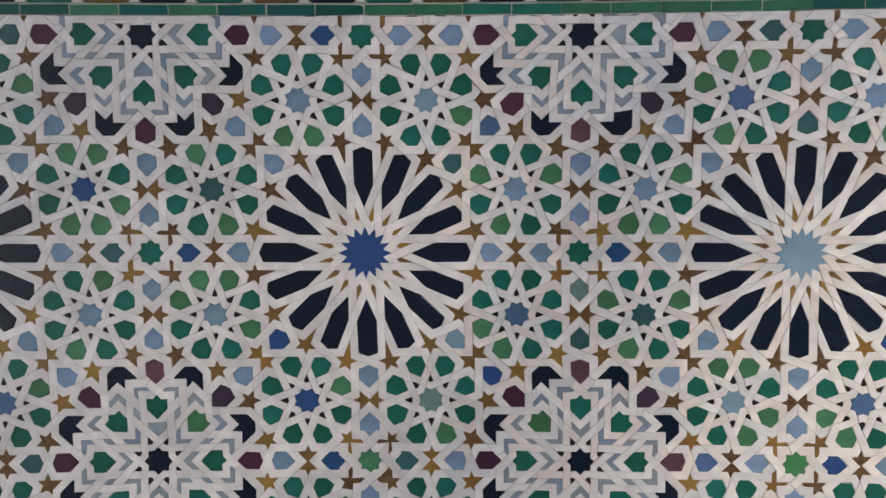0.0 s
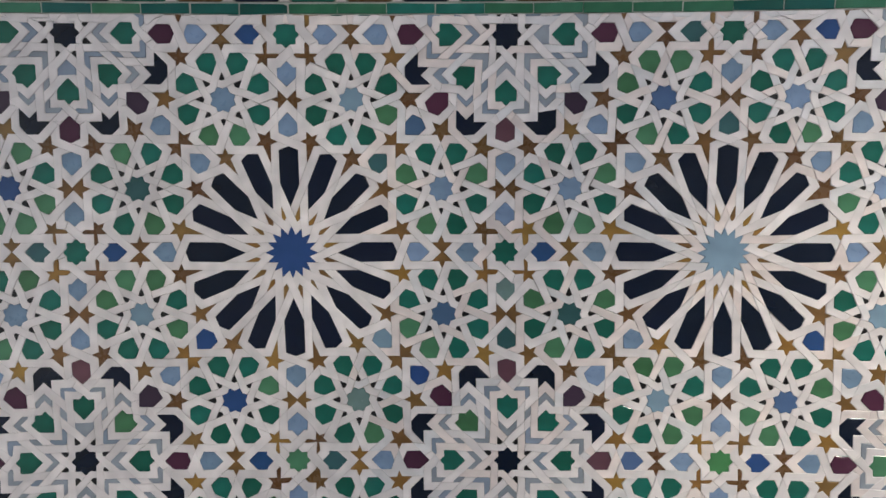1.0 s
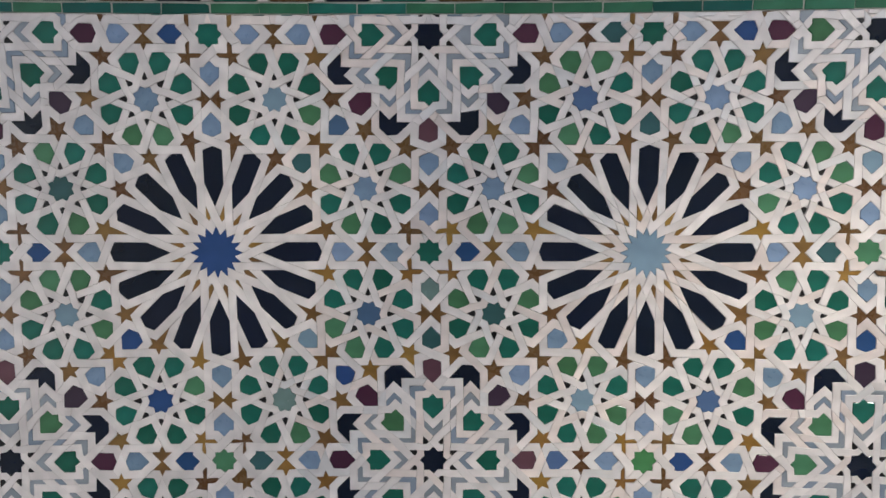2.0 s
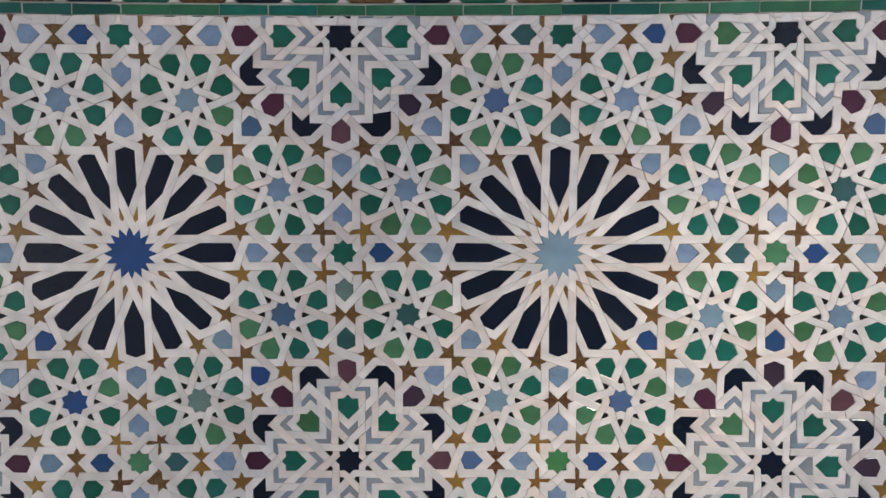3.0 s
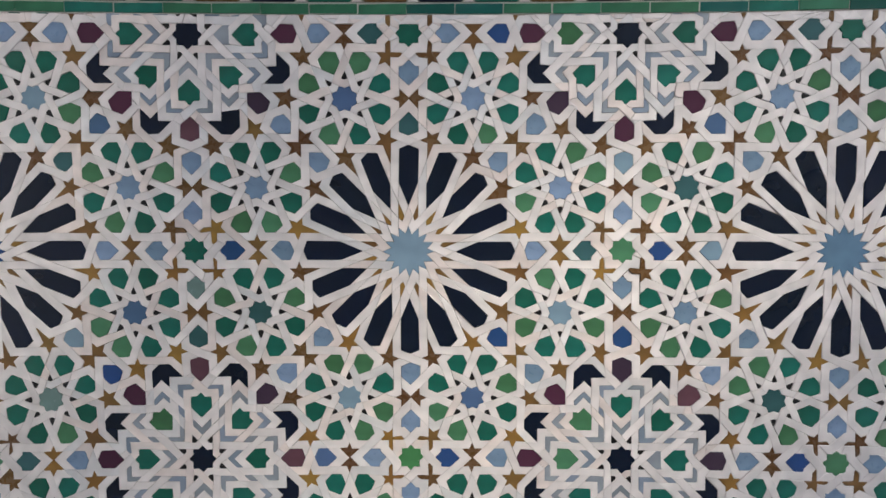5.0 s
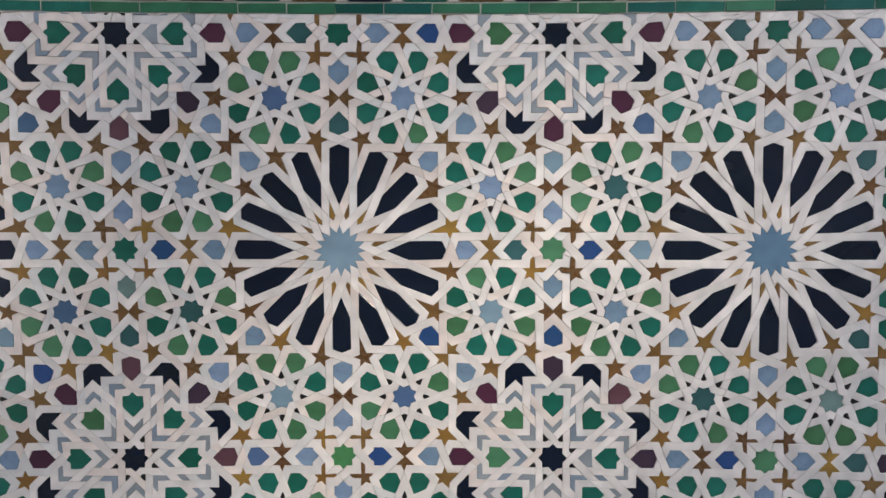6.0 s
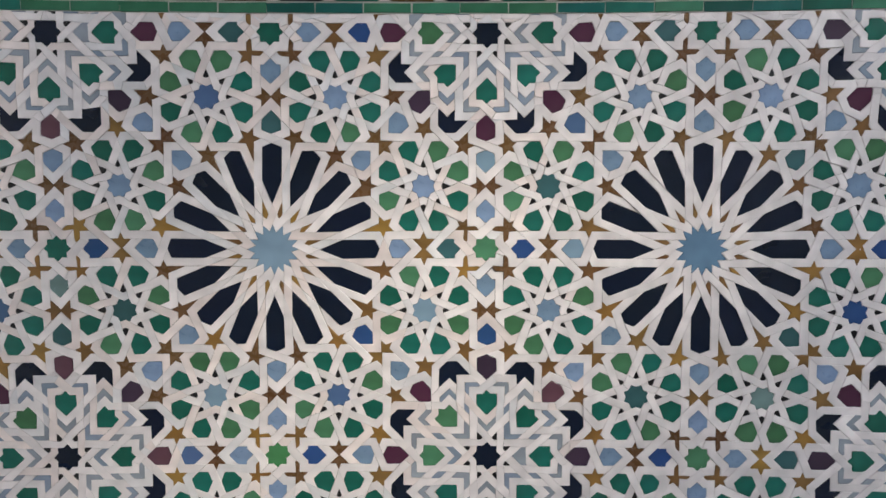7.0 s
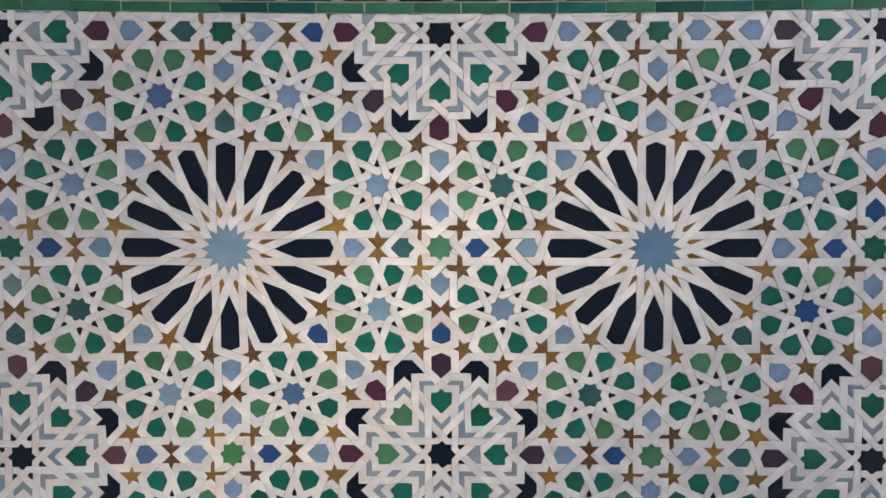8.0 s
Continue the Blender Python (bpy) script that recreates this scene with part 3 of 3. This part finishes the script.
SHIELD = {(3, 1): "DDDDGDDD", (-1, -1): "DGDDDDDD", (1, -1): "DDDGDDDD", (3, -1): "DDDGGDDD"}
PLUM = {(-1, 1): "PPPPPAPA", (1, 1): "PPPPPPQA", (3, 1): "PPPPPAPP", (-1, -1): "PAQPPPPP", (1, -1): "QAQPPPPP", (3, -1): "AQAPPPPP"}
PALE = {(0, 0): ("035", "7", "56", "26", "1237", "0", "6", "45"), (2, 0): ("014", "6", "1235", "056", "035", "1267", "045", "247"),
        (4, 0): ("12", "24", "05", "134", "045", "236", "1256", "1"), (-2, 0): ("12567", "0", "4", "", "2", "", "0", "15")}


def colour_of(name, kind, key, j, height):
    if name == "great_star":
        return GREAT.get(key, "Y")
    if name == "rosette_star":
        return ROSETTE.get(key[:2], "LLYLMLLT")[key[2]]
    if name == "hexagon_tile":
        return HEX.get((kind, *key), "LLLLLLLL")[j]
    if name == "eight_star":
        return EIGHT.get(key, "D")
    if name == "shield_tile":
        return SHIELD.get(key, "DDDDDDDD")[j]
    if name == "plum_tile":
        return PLUM.get(key, "PPQPAPPP")[j]
    if name == "petal_tile":
        return "G" if str(j) in PALE.get(key[:2], ("1", "5", "06", "2", "", "37", "4", "15"))[key[2]] else "D"
    if USUAL[name] == "S":
        return hand.choice("SSR" if key[1] > 0 else "RRS")
    if name in ("star_tile", "cross_tile", "bow_tile") and height > 0.15:
        return hand.choice("BBBV")
    return hand.choice(USUAL[name])


TINT = {"N": "navy blue", "D": "deep green", "G": "pale leaf green", "E": "bright green", "T": "teal grey", "L": "pale blue", "Y": "greyish blue", "I": "pale grey green", "M": "mid blue", "C": "cobalt blue",
        "B": "dark brown", "V": "umber brown", "O": "ochre yellow", "P": "dark plum", "Q": "rose brown", "A": "dusky plum", "K": "small black", "S": "silver blue", "R": "silver grey", "H": "slate blue"}
hand = random.Random(11)
count = {}
rest = {}
cut = 0.0005
for f, found in enumerate(kind_of):
    if not found or not inner_of[f]:
        continue
    name = found[0]
    pts = inset(inner_of[f], cut)
    if signed_area(pts) < 0.00004:
        continue
    pts = blunted(pts, hand.uniform(0.003, 0.008))
    code = colour_of(name, found[1], found[3], found[4], found[2][0][1])
    world_pts = [(x * H, ZC + y * H) for x, y in pts]
    o = (sum(p[0] for p in world_pts) / len(pts), sum(p[1] for p in world_pts) / len(pts))
    geo = slab(world_pts, 0.0036 + hand.gauss(0, 0.00015), 0.0006, 0.0005, (hand.gauss(0, 0.010), hand.gauss(0, 0.010)))
    count[name] = count.get(name, 0) + 1
    if count[name] <= 300:
        tagged(piece(name, geo, code, mosaic, o), TINT[code] + " glazed " + name.replace("_", " "))
    else:
        rest.setdefault((name, code), []).append(geo)

# ---- the white straps: each piece runs over one crossing and under the next ----
shade = {}
for start in range(len(faces)):
    if start in shade:
        continue
    shade[start], queue = 0, [start]
    while queue:
        f = queue.pop()
        loop = faces[f]
        for a, b in zip(loop, loop[1:] + loop[:1]):
            g = face_of[(b, a)]
            if g not in shade:
                shade[g] = 1 - shade[f]
                queue.append(g)
owner = {e: e for e in edges}


def root(e):
    while owner[e] != e:
        owner[e] = owner[owner[e]]
        e = owner[e]
    return e


key = lambda u, v: (min(u, v), max(u, v))
middle = {}
size = {e: 1 for e in edges}


def unite(a, b, most):
    a, b = root(a), root(b)
    if a != b and size[a] + size[b] <= most:
        owner[a] = b
        size[b] += size[a]


bends = []
for u, near in round_node.items():
    on_rim = [v for v in near if key(u, v) in rim]
    if len(near) == 2:
        bends.append(u)
    elif on_rim:
        inward = [v for v in near if key(u, v) not in rim]
        middle[u] = key(u, inward[0]) if inward else key(u, near[0])
    else:
        over = [v for v in near if shade[face_of[(u, v)]] == 1] or near[:2]
        middle[u] = key(u, over[0])
        for v in over[1:]:
            unite(key(u, over[0]), key(u, v), 2)
for u in bends:
    if u not in frame_ids:
        unite(key(u, round_node[u][0]), key(u, round_node[u][1]), 5)
parts = {}
for u, v in edges:
    l, r = face_of[(u, v)], face_of[(v, u)]
    quad = [(l, u), (r, u), (r, v), (l, v)]
    parts.setdefault(root(key(u, v)), []).append(quad)
for f in plain:
    loop = faces[f]
    sides = [key(a, b) for a, b in zip(loop, loop[1:] + loop[:1]) if key(a, b) not in rim]
    if sides:
        parts.setdefault(root(max(sides, key=lambda e: math.dist(nodes[e[0]], nodes[e[1]]))), []).append([(f, i) for i in loop])
for u, e in middle.items():
    parts.setdefault(root(e), []).append([(face_of[(u, v)], u) for v in round_node[u]])


def outline(polys):
    """The outer line of polygons that share edges."""
    ways = {}
    for p in polys:
        pts = [corner_at[c] for c in p]
        if signed_area(pts) < 0:
            p = p[::-1]
        for a, b in zip(p, p[1:] + p[:1]):
            if a == b:
                continue
            if (b, a) in ways:
                del ways[(b, a)]
            else:
                ways[(a, b)] = True
    follow = {}
    for a, b in ways:
        follow.setdefault(a, []).append(b)
    first = next(iter(follow), None)
    loop, a = [], first
    while a is not None and follow.get(a):
        loop.append(a)
        a = follow[a].pop()
        if a == first:
            break
    return loop


strap_kinds = {}
white_rest = []
whole = []
for e in sorted(parts, key=lambda e: abs(nodes[e[0]][0] - 1.7)):
    loop = [corner_at[c] for c in outline(parts[e])]
    each = [[corner_at[c] for c in p] for p in parts[e]]
    if len(loop) > 2 and abs(signed_area(loop) - sum(abs(signed_area(p)) for p in each)) < 0.0002:
        whole.append(loop)
    else:
        whole += [p for p in each if abs(signed_area(p)) > 0.00003]
for loop in whole:
    pts = []
    for p in loop:
        if not pts or math.dist(p, pts[-1]) > 0.0012:
            pts.append(p)
    if len(pts) > 2 and math.dist(pts[0], pts[-1]) < 0.0012:
        pts.pop()
    if len(pts) < 3:
        continue
    if signed_area(pts) < 0:
        pts = pts[::-1]
    drawn = inset(pts, hand.uniform(0.0001, 0.0005) if hand.random() < 0.7 else hand.uniform(0.0006, 0.0014))
    if signed_area(drawn) < 0.00003:
        continue
    wp = [(x * H, ZC + y * H) for x, y in drawn]
    o = (sum(p[0] for p in wp) / len(wp), sum(p[1] for p in wp) / len(wp))
    geo = slab(wp, 0.0036 + hand.gauss(0, 0.0003), 0.0006, 0.0005, (hand.gauss(0, 0.009), hand.gauss(0, 0.009)))
    span = max(math.dist(o, p) for p in wp) / H
    name = "long_strap_tile" if span > 0.09 else "strap_tile" if span > 0.055 else "short_strap_tile"
    strap_kinds[name] = strap_kinds.get(name, 0) + 1
    if strap_kinds[name] <= 300:
        piece(name, geo, hand.choice("WWWWXXZ"), mosaic, o)
    else:
        white_rest.append(geo)


def joined(name, geos, code, parent):
    v, f = [], []
    for gv, gf in geos:
        f += [tuple(i + len(v) for i in q) for q in gf]
        v += gv
    me = bpy.data.meshes.new(name)
    me.from_pydata(v, [], f)
    me.materials.append(PAINT[code])
    ob = new(name, me)
    ob.parent = parent
    return tagged(ob, kind="stuff")


if white_rest:
    joined("outlying_strap_tiles", white_rest, "W", mosaic)
for (name, code), geos in rest.items():
    joined("outlying_" + name + "s", geos, code, mosaic)


# ---- the border courses above the mosaic ----
border_low, border_high = TOP + 0.0015, TOP + 0.046
course = tagged(bed("border_course", LEFT * H - 0.004, RIGHT * H + 0.004, ZC + TOP * H, ZC + (border_high + 0.006) * H, 0.0040, PAINT["J"]),
                "narrow course of glazed green border tiles", "tile border")
BORDER = "UFDFFUFUFFFUUDDUUUUUFFUUUUFDUFFDUUFU"   # the tiles' greens in their order along the wall
pitch, at = 0.22, -2.407
number = 0
while at < RIGHT:
    a, b = max(at, LEFT), min(at + pitch, RIGHT)
    if b - a > 0.02:
        j = lambda: hand.gauss(0, 0.0012)
        g, h = hand.choice((0.0010, 0.0018, 0.0034)), hand.choice((0.0010, 0.0018, 0.0034))
        pts = [(a + g, border_low + j()), (b - h, border_low + j()), (b - h + j(), border_high + j()), (a + g + j(), border_high + j())]
        wp = [(x * H, ZC + y * H) for x, y in pts]
        o = (sum(p[0] for p in wp) / 4, sum(p[1] for p in wp) / 4)
        piece("border_tile", slab(wp, 0.0046 + hand.gauss(0, 0.0002), 0.0006, 0.0005, (hand.gauss(0, 0.006), hand.gauss(0, 0.01))), BORDER[number % len(BORDER)], course, o)
    at += pitch
    number += 1

band_low = border_high + 0.006
band_high = band_low + 0.20
frieze = tagged(bed("frieze_band", LEFT * H - 0.004, RIGHT * H + 0.004, ZC + band_low * H, ZC + (band_high + 0.01) * H, 0.0028, PAINT["J"]),
                "band of navy, green and brown glazed tiles with white corners", "tile border")
pitch, at, number = 0.2532, 0.503 - 12 * 0.2532, 0
while at < RIGHT:
    a, b = at, at + pitch
    if a > LEFT and b < RIGHT:
        c, g = 0.028, 0.006
        pts = [(a + g + c, band_low + 0.004), (b - g - c, band_low + 0.004), (b - g, band_low + 0.004 + c), (b - g, band_high - c), (b - g - c, band_high), (a + g + c, band_high), (a + g, band_high - c), (a + g, band_low + 0.004 + c)]
        wp = [(x * H, ZC + y * H) for x, y in pts]
        o = (sum(p[0] for p in wp) / 8, sum(p[1] for p in wp) / 8)
        piece("frieze_tile", slab(wp, 0.0046, 0.0006, 0.0005, (hand.gauss(0, 0.004), hand.gauss(0, 0.004))), "NDB"[number % 3], frieze, o)
        for low, turn in ((band_low + 0.005, 1), (band_high - 0.001, -1)):
            pts = [(b - c + 0.004, low), (b + c - 0.004, low), (b, low + turn * (c - 0.004))]
            wp = [(x * H, ZC + y * H) for x, y in pts]
            piece("corner_tile", slab(wp, 0.0044, 0.0006, 0.0003), "W", frieze, (b * H, ZC + low * H))
    at += pitch
    number += 1
